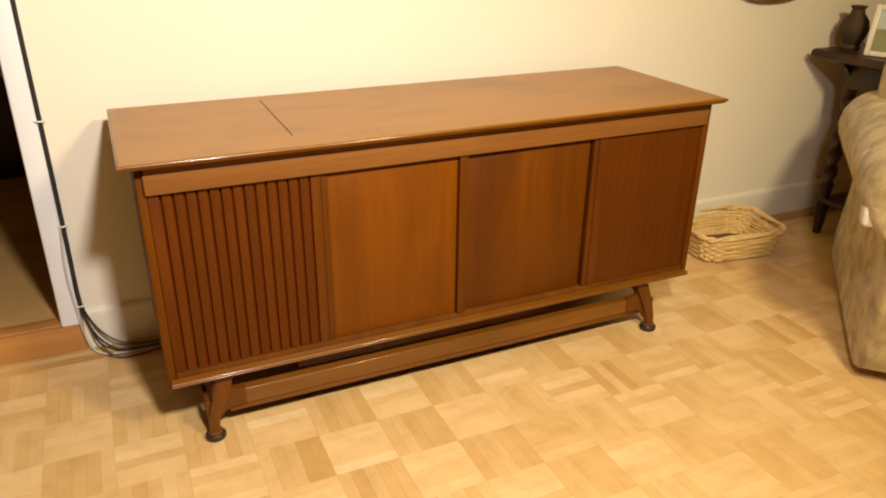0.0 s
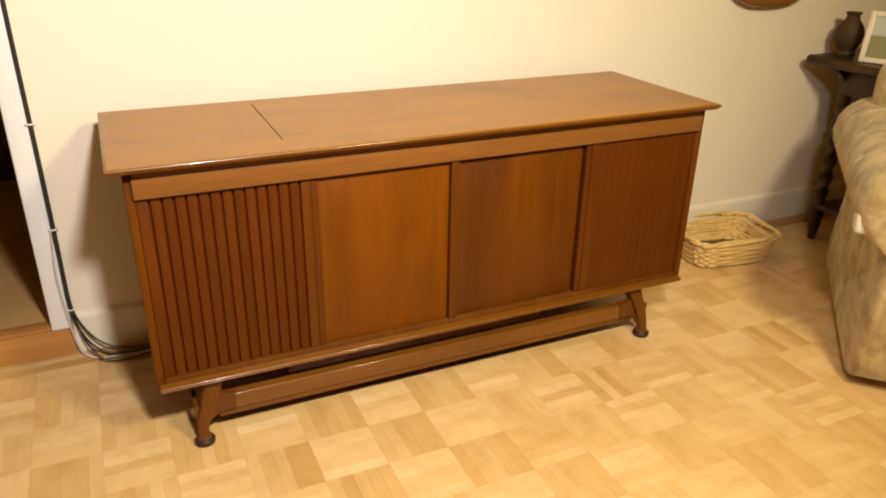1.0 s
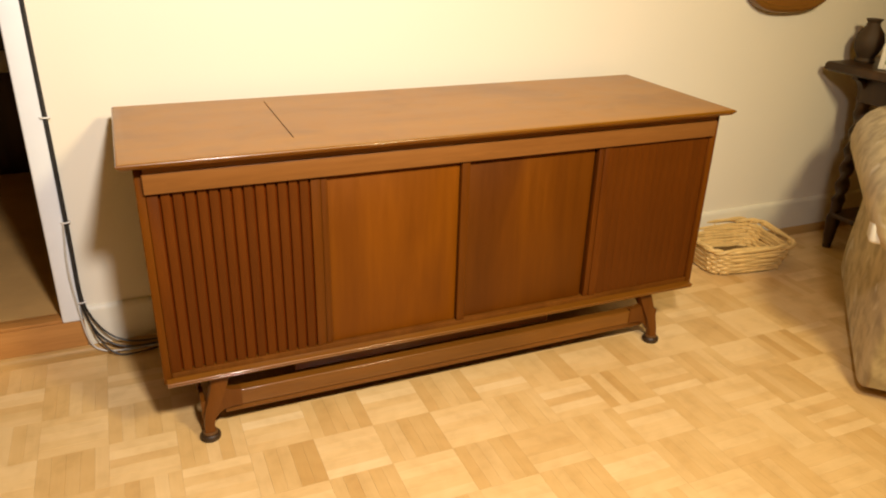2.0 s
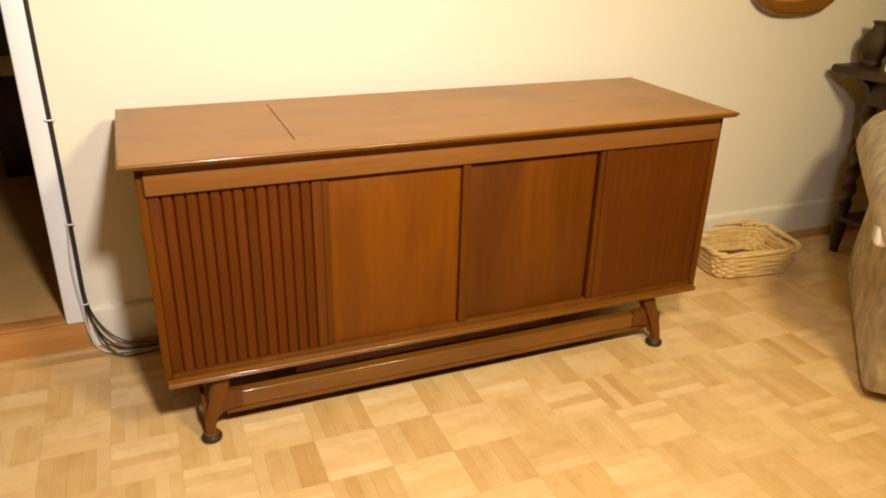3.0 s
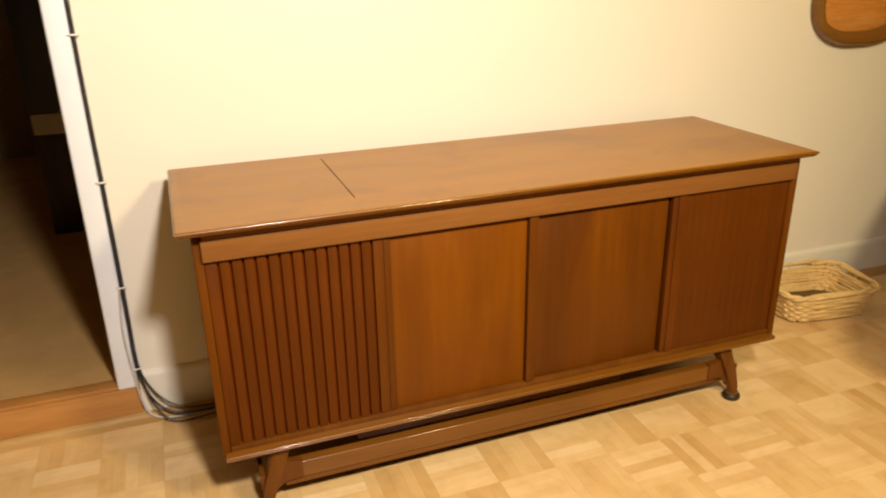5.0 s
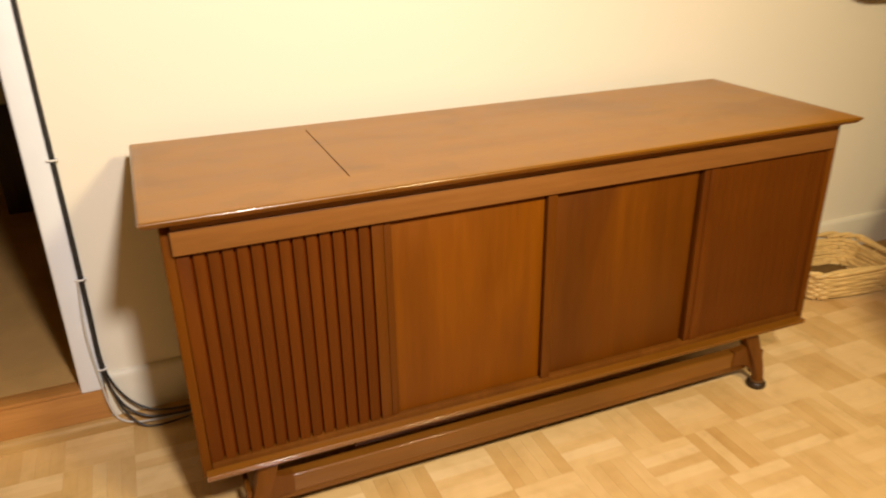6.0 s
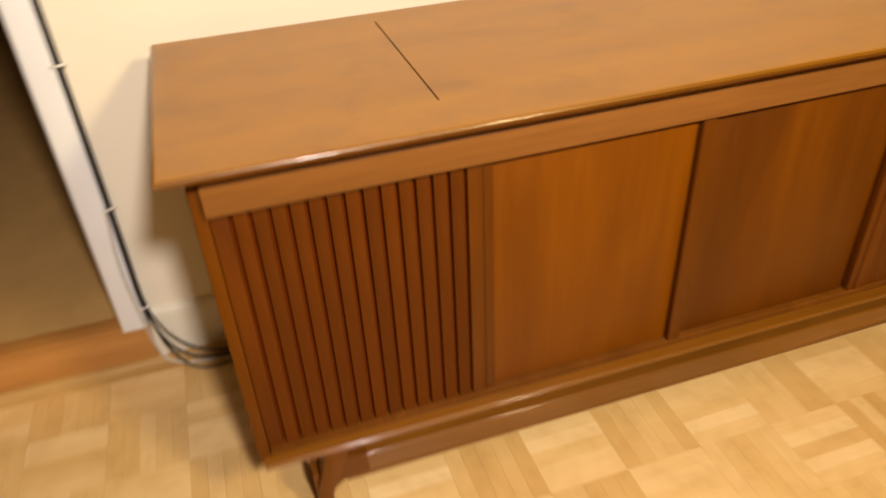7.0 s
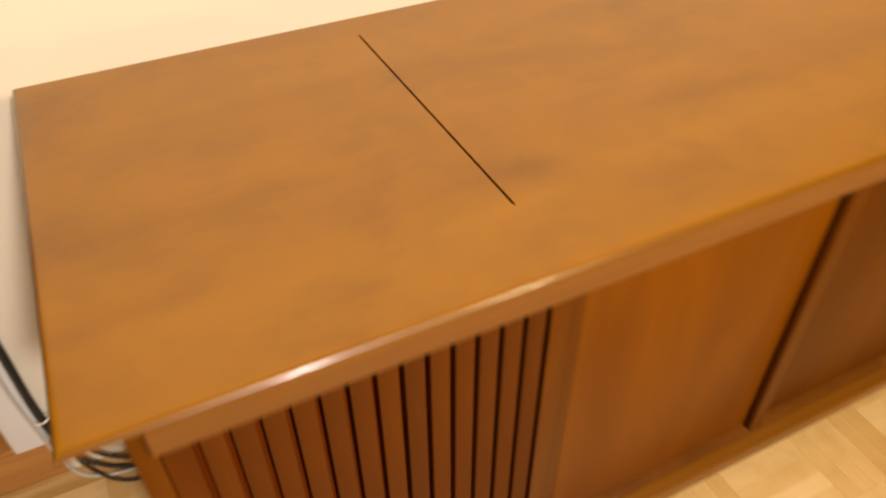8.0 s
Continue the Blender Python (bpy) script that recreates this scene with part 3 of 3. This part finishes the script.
# ---- wicker basket ----
def wicker_basket(cx, cy, w, d, h, turn):
    ob = thing("wicker_basket", (cx, cy, 0), "low natural wicker basket, empty, on the parquet floor", "basket")

    def outline(z, extra, n=48):
        grow = 0.80 + 0.20 * (z / h)
        pts = []
        for i in range(n):
            a = 2 * math.pi * i / n
            c, s = math.cos(a), math.sin(a)
            e = 0.40
            x = (w / 2 * grow + extra) * math.copysign(abs(c) ** e, c)
            y = (d / 2 * grow + extra) * math.copysign(abs(s) ** e, s)
            ct, st = math.cos(turn), math.sin(turn)
            pts.append((cx + x * ct - y * st, cy + x * st + y * ct))
        return pts

    rnd = random.Random(4)
    rows = 8
    for r in range(rows):
        body = bmesh.new()
        z = 0.014 + (h - 0.034) * r / (rows - 1)
        pts = outline(z, 0)
        cen = Vector((cx, cy, 0))
        loop, size = [], []
        lean = rnd.uniform(0, 6.28)
        for i, (x, y) in enumerate(pts):
            out = (Vector((x, y, 0)) - cen).normalized()
            k = 0.0036 * math.sin(math.pi * (i / 2 + r)) + rnd.uniform(-0.0008, 0.0008)
            loop.append((x + out.x * k, y + out.y * k, z + 0.0016 * math.sin(i * 0.39 + lean) + rnd.uniform(-0.0010, 0.0010)))
            size.append(0.0072 + rnd.uniform(-0.0016, 0.0016))
        tube(body, loop, size, 7, True)
        part("weaver", body, M_WICKER, ob)
    lo, hi = outline(0.004, 0), outline(h - 0.008, 0)
    for i in range(0, 48, 2):
        stake = bmesh.new()
        tube(stake, [(*lo[i], 0.004), (*hi[i], h - 0.008)], 0.0040, 6)
        part("stake", stake, M_WICKER, ob)
    rim = bmesh.new()
    for phase in (0, math.pi):
        pts = outline(h, 0.002, 96)
        cen = Vector((cx, cy, 0))
        loop = []
        for i, (x, y) in enumerate(pts):
            a = 2 * math.pi * i / 16 + phase
            out = (Vector((x, y, 0)) - cen).normalized()
            loop.append((x + out.x * 0.006 * math.cos(a), y + out.y * 0.006 * math.cos(a), h + 0.005 * math.sin(a) + 0.003 * math.sin(2 * math.pi * i / 24 + 1.0)))
        tube(rim, loop, [0.0068 + rnd.uniform(-0.0010, 0.0010) for _ in loop], 7, True)
    part("rim", rim, M_WICKER, ob, "twisted wicker rim")
    base = bmesh.new()
    lo = outline(0.0, -0.004)
    rings(base, [[(x, y, 0.001) for x, y in lo], [(x, y, 0.008) for x, y in lo]])
    part("bottom", base, M_WICKER_SHADE, ob, "woven bottom, the shade inside put into its dark colour")
    return ob


wicker_basket(2.114, 0.424, 0.366, 0.278, 0.110, radians(-8))


# ---- wall plaque ----
def rounded(cx, cz, w, h, e=0.5, n=48):
    pts = []
    for i in range(n):
        a = 2 * math.pi * i / n
        c, s = math.cos(a), math.sin(a)
        pts.append((cx + w / 2 * math.copysign(abs(c) ** e, c), cz + h / 2 * math.copysign(abs(s) ** e, s)))
    return pts


plaque = thing("wall_tray", (2.264, WALL_Y, 1.078), "oval brown wooden tray with an amber centre, hung on the wall", "wall decoration")
bm = bmesh.new()
loops = []
for grow, dy in ((-0.012, 0.001), (-0.002, 0.008), (0.0, 0.030), (-0.003, 0.044), (-0.012, 0.048), (-0.024, 0.044), (-0.034, 0.026), (-0.040, 0.016), (-0.046, 0.014)):
    loops.append([(x, WALL_Y - dy, z) for x, z in rounded(2.264, 1.078, 0.432 + 2 * grow, 0.336 + 2 * grow, 0.74)])
rings(bm, loops)
part("rim", bm, M_PLATE_RIM, plaque)
bm = bmesh.new()
rings(bm, [[(x, WALL_Y - dy, z) for x, z in rounded(2.264, 1.078, w, h, 0.74)] for w, h, dy in ((0.346, 0.250, 0.0145), (0.338, 0.242, 0.0175), (0.20, 0.14, 0.0160))])
part("centre", bm, M_PLATE_IN, plaque, "glossy amber wooden centre")


# ---- end table, photograph and vase ----
table = thing("end_table", (2.75, 0.33, 0), "dark carved wooden end table with twisted legs", "table")
bm = bmesh.new()
prof = [(0.012, 0.698), (0.0, 0.706), (0.0, 0.724), (0.006, 0.733)]
rings(bm, [[(2.49 + o, 0.08 + o, z), (3.13 - o, 0.08 + o, z), (3.13 - o, 0.52 - o, z), (2.49 + o, 0.52 - o, z)] for o, z in prof])
part("tabletop", bm, M_DARKWOOD, table)
part("apron", boxed(2.57, 3.01, 0.14, 0.16, 0.60, 0.699, 0.003), M_DARKWOOD, table)
part("apron", boxed(2.57, 3.01, 0.40, 0.42, 0.60, 0.699, 0.003), M_DARKWOOD, table)
part("apron", boxed(2.56, 2.58, 0.161, 0.399, 0.60, 0.699, 0.003), M_DARKWOOD, table)
part("shelf", boxed(2.57, 3.00, 0.15, 0.41, 0.135, 0.155, 0.004), M_DARKWOOD, table)


def twisted_leg(x, y):
    bm = bmesh.new()
    n = 14
    loops = []
    for i in range(49):
        z = 0.699 * i / 48
        twist = z * 44
        core = 0.021 if 0.12 < z < 0.58 else 0.026
        amp = 0.34 if 0.12 < z < 0.16 or 0.20 < z < 0.58 else 0.04
        taper = 0.6 + 0.4 * min(1, z / 0.10)
        loops.append([(x + taper * core * (1 + amp * math.cos(2 * (a - twist))) * math.cos(a), y + taper * core * (1 + amp * math.cos(2 * (a - twist))) * math.sin(a), z) for a in [2 * math.pi * k / n for k in range(n)]])
    rings(bm, loops)
    return bm


for x in (2.595, 3.00):
    for y in (0.16, 0.40):
        part("leg", twisted_leg(x, y), M_DARKWOOD, table)


def bracket(x, y):
    """Curved bracket from the leg out to the edge of the top."""
    bm = bmesh.new()
    top, low = [], []
    for i in range(9):
        t = i / 8
        top.append((x - 0.07 * t, 0.6985))
        low.append((x - 0.07 * t, 0.60 + 0.085 * math.sin(t * math.pi / 2)))
    pts = top + low[::-1]
    rings(bm, [[(px, y + dy, pz) for px, pz in pts] for dy in (-0.012, 0.012)])
    return bm


part("bracket", bracket(2.585, 0.16), M_DARKWOOD, table)
part("bracket", bracket(2.585, 0.40), M_DARKWOOD, table)

picture = thing("picture_frame", (2.57, 0.26, 0.721), "white framed landscape photograph leaning on the end table", "picture frame")
tilt = pose(2.535, 0.335, 0.7345, -12, 0, -65)


def slab(x0, x1, y0, y1, z0, z1, r=0.0):
    bm = boxed(x0, x1, y0, y1, z0, z1, r)
    bm.transform(tilt)
    return bm


PW, PH = 0.25, 0.178
part("frame_side", slab(0.0, 0.018, -0.008, 0.008, 0, PH, 0.003), M_FRAME, picture)
part("frame_side", slab(PW - 0.018, PW, -0.008, 0.008, 0, PH, 0.003), M_FRAME, picture)
part("frame_side", slab(0.0185, PW - 0.0185, -0.008, 0.008, 0, 0.018, 0.003), M_FRAME, picture)
part("frame_side", slab(0.0185, PW - 0.0185, -0.008, 0.008, PH - 0.018, PH, 0.003), M_FRAME, picture)
part("photo", slab(0.0185, PW - 0.0185, -0.001, 0.004, 0.0185, PH - 0.0185), M_PHOTO_SKY, picture, "faded landscape photograph")
part("photo_ground", slab(0.0186, PW - 0.0186, -0.003, -0.0012, 0.0186, 0.095), M_PHOTO_LAND, picture)
part("photo_shape", slab(0.12, 0.15, -0.005, -0.0032, 0.03, 0.105), M_PHOTO_DARK, picture)
part("easel_back", slab(0.10, 0.17, 0.0085, 0.014, 0.0, 0.18), M_DARKWOOD, picture)

vase = thing("vase", (2.625, 0.465, 0.734), "dark brown glazed vase on the end table", "vase")
bm = bmesh.new()
turned(bm, [(0.02, 0.0), (0.034, 0.0), (0.036, 0.006), (0.030, 0.016), (0.046, 0.045), (0.052, 0.075), (0.044, 0.105), (0.026, 0.128), (0.022, 0.142), (0.030, 0.155), (0.025, 0.156)], (2.625, 0.465, 0.7335), 28)
part("body", bm, M_VASE, vase)


# ---- sofa ----
sofa = thing("armchair", (0, 0, 0), "wide beige floral chenille armchair with rolled arms", "armchair")


def rolled_arm(y0, y1, x0, x1, out):
    """Upholstered arm: straight sides and a fat roll on top, rounded at the front."""
    bm = bmesh.new()
    mid, half = (y0 + y1) / 2, (y1 - y0) / 2
    prof = [(-half * 0.86, 0.03), (half * 0.92, 0.03), (half * 0.94, 0.12), (half * 0.82, 0.28), (half * 0.80, 0.40)]
    prof += [(out * 0.034 + half * 1.42 * math.cos(a), 0.530 + 0.125 * math.sin(a)) for a in [radians(d) for d in range(-40, 221, 20)]]
    prof += [(-half * 0.80, 0.40), (-half * 0.82, 0.28)]
    loops = []
    for k in range(7):
        a = math.pi / 2 * k / 6
        s = 0.70 + 0.30 * math.sin(a)
        x = x0 - 0.012 + 0.085 * (1 - math.cos(a))
        loops.append([(x, mid + y * s, 0.33 + (z - 0.33) * (0.93 + 0.07 * math.sin(a))) for y, z in prof])
    loops.append([(x1, mid + y, z) for y, z in prof])
    rings(bm, loops)
    return bm


part("arm", rolled_arm(-0.185, 0.0, 0.0, 0.86, 1), M_FABRIC, sofa)
part("arm", rolled_arm(-1.31, -1.125, 0.0, 0.86, -1), M_FABRIC, sofa)
part("seat_base", boxed(0.035, 0.84, -1.12, -0.19, 0.035, 0.30, 0.03, 4), M_FABRIC, sofa)
part("seat_cushion", boxed(0.005, 0.66, -1.117, -0.193, 0.305, 0.455, 0.045, 5), M_FABRIC, sofa)
part("back", boxed(0.66, 0.90, -1.29, -0.02, 0.05, 0.80, 0.07, 5), M_FABRIC, sofa)
part("back_cushion", boxed(0.50, 0.67, -1.115, -0.195, 0.46, 0.84, 0.07, 5), M_FABRIC, sofa)
# small white block stands in for a highlight on the arm roll
bm = boxed(0.018, 0.085, 0.004, 0.066, 0.448, 0.506, 0.014, 4)
part("arm_cover", bm, M_HIGHLIGHT, sofa, "white block added for the bright highlight under the arm roll")
for x in (0.09, 0.80):
    for y in (-0.08, -1.22):
        bm = bmesh.new()
        turned(bm, [(0.012, 0.0), (0.018, 0.0), (0.026, 0.06)], (x, y, 0.0), 12)
        part("foot", bm, M_DARKWOOD, sofa)
for ob in sofa.children:
    ob.matrix_parent_inverse = Matrix.Identity(4)
sofa.matrix_basis = pose(1.800, -0.405, 0, 0, 0, 44)


# ---- dark cabinet in the unlit hall ----
hall_cabinet = thing("hall_cabinet", (-0.16, 2.2, STEP_Z), "tall dark cabinet with one pale drawer in the unlit hall", "cabinet")
part("lower_body", boxed(-0.515, 0.20, 2.0, 2.40, STEP_Z, 0.552, 0.004), M_DARKWOOD, hall_cabinet)
drawer = part("drawer", boxed(-0.508, 0.19, 1.995, 2.39, 0.554, 0.640, 0.006), M_PALE, hall_cabinet, "pale painted drawer")
bm = bmesh.new()
turned(bm, [(0.004, 0.0), (0.012, 0.004), (0.012, 0.012), (0.005, 0.016)], (-0.16, 1.978, 0.585), 10)
part("knob", bm, M_DARKWOOD, drawer)
part("upper_body", boxed(-0.515, 0.20, 2.0, 2.40, 0.642, 1.95, 0.004), M_BLACK, hall_cabinet, "black upper part")


# ---- parquet strips ----
BLOCK, COUNT = 0.156, 5
PX, PY = 0.430, -0.130
STRIP_W = BLOCK / COUNT


def strip_points(cx, cy, along_x, k, joint=0.00005, chamfer=0.0001, drop=0.0):
    """Corners of one strip: foot ring, shoulder ring and top ring."""
    off = (k - (COUNT - 1) / 2) * STRIP_W
    hl, hw = BLOCK / 2 - joint, STRIP_W / 2 - joint
    rows = []
    for shrink, z in ((0, -0.006), (0, -0.0008 - drop), (chamfer, -drop)):
        pts = [(-hl + shrink, off - hw + shrink), (hl - shrink, off - hw + shrink), (hl - shrink, off + hw - shrink), (-hl + shrink, off + hw - shrink)]
        rows.append([(cx + u, cy + v, z) if along_x else (cx - v, cy + u, z) for u, v in pts])
    return rows


FACES = [(0, 1, 5, 4), (1, 2, 6, 5), (2, 3, 7, 6), (3, 0, 4, 7), (4, 5, 9, 8), (5, 6, 10, 9), (6, 7, 11, 10), (7, 4, 8, 11), (8, 9, 10, 11)]


def strips_mesh(name, strips):
    verts, faces, uvs = [], [], []
    rnd = random.Random(9)
    for cx, cy, along_x, k in strips:
        at = len(verts)
        rows = strip_points(cx, cy, along_x, k, drop=rnd.choice((0, 0, 0.0002)))
        for row in rows:
            verts += row
        for f in FACES:
            faces.append([at + i for i in f])
            for i in f:
                x, y, z = verts[at + i]
                uvs += [(x - cx, y - cy)] if along_x else [(y - cy, x - cx)]
    data = bpy.data.meshes.new(name)
    data.from_pydata(verts, [], faces)
    layer = data.uv_layers.new(name="UVMap")
    layer.data.foreach_set("uv", [v for uv in uvs for v in uv])
    data.materials.append(M_PARQUET)
    return data


near, rest = [], []
for i in range(-25, 27):
    for j in range(-43, 6):
        cx, cy = PX + i * BLOCK, PY + j * BLOCK
        if not (ROOM_W - 0.08 < cx < ROOM_E + 0.08 and ROOM_S - 0.08 < cy < WALL_Y + 0.05):
            continue
        along = (i + j) % 2 == 0
        target = near if -3 <= i <= 6 and -3 <= j <= 2 and j <= 2 else rest
        for k in range(COUNT):
            target.append((cx, cy, along, k))

# darker and paler strips of the boards, by block and strip
DARK = {(0, 1, 3), (0, -1, 3), (-1, 0, 0), (5, 0, 4), (5, 0, 2), (4, 1, 0), (6, 0, 1), (-1, 0, 1)}
PALE = {(0, 0, 2), (0, 0, 0), (0, 0, 3), (2, 0, 0), (1, 1, 3), (1, 1, 0), (-1, 1, 3), (-1, 1, 2), (-2, 0, 4), (1, -1, 3), (1, -1, 2), (4, 0, 4), (-3, 1, 3)}
# sheen of blocks laid along x put into the colour: paler along, darker across
ALONG, ACROSS = (1.045, 1.055, 1.09), (0.955, 0.925, 0.87)


def block_tone(i, j, along):
    """The tone of one block of the basket weave: sheen by direction, and boards differ from block to block."""
    rnd = random.Random(i * 131 + j * 17 + 5)
    k = rnd.gauss(0, 0.035)
    base = ALONG if along else ACROSS
    return [b * (1 + k * w) for b, w in zip(base, (0.7, 1.0, 1.6))]


# the far blocks in a few batches of like tone
batches = {}
for cx, cy, along, k in rest:
    i, j = round((cx - PX) / BLOCK), round((cy - PY) / BLOCK)
    step_tone = max(-1, min(1, round((block_tone(i, j, along)[1] / (ALONG if along else ACROSS)[1] - 1) / 0.035)))
    batches.setdefault((along, step_tone), []).append((cx, cy, along, k))
for (along, step_tone), strips in sorted(batches.items()):
    ob = new("parquet_strips", strips_mesh("parquet_strips", strips))
    ob.parent = floor
    ob.color = (*[b * (1 + 0.035 * step_tone * w) for b, w in zip(ALONG if along else ACROSS, (0.7, 1.0, 1.6))], 1)
    tagged(ob, "honey oak parquet strips", kind="stuff")
unit = [strips_mesh("strip", [(0, 0, True, k)]) for k in range(COUNT)]
for cx, cy, along, k in near:
    ob = new("strip", unit[k])
    ob.parent = floor
    ob.location = (cx, cy, 0)
    if not along:
        ob.rotation_euler = (0, 0, math.pi / 2)
    i, j = round((cx - PX) / BLOCK), round((cy - PY) / BLOCK)
    shift = (0.89, 0.84, 0.75) if (i, j, k) in DARK else (1.05, 1.07, 1.11) if (i, j, k) in PALE else (1, 1, 1)
    ob.color = (*[a * b for a, b in zip(block_tone(i, j, along), shift)], 1)
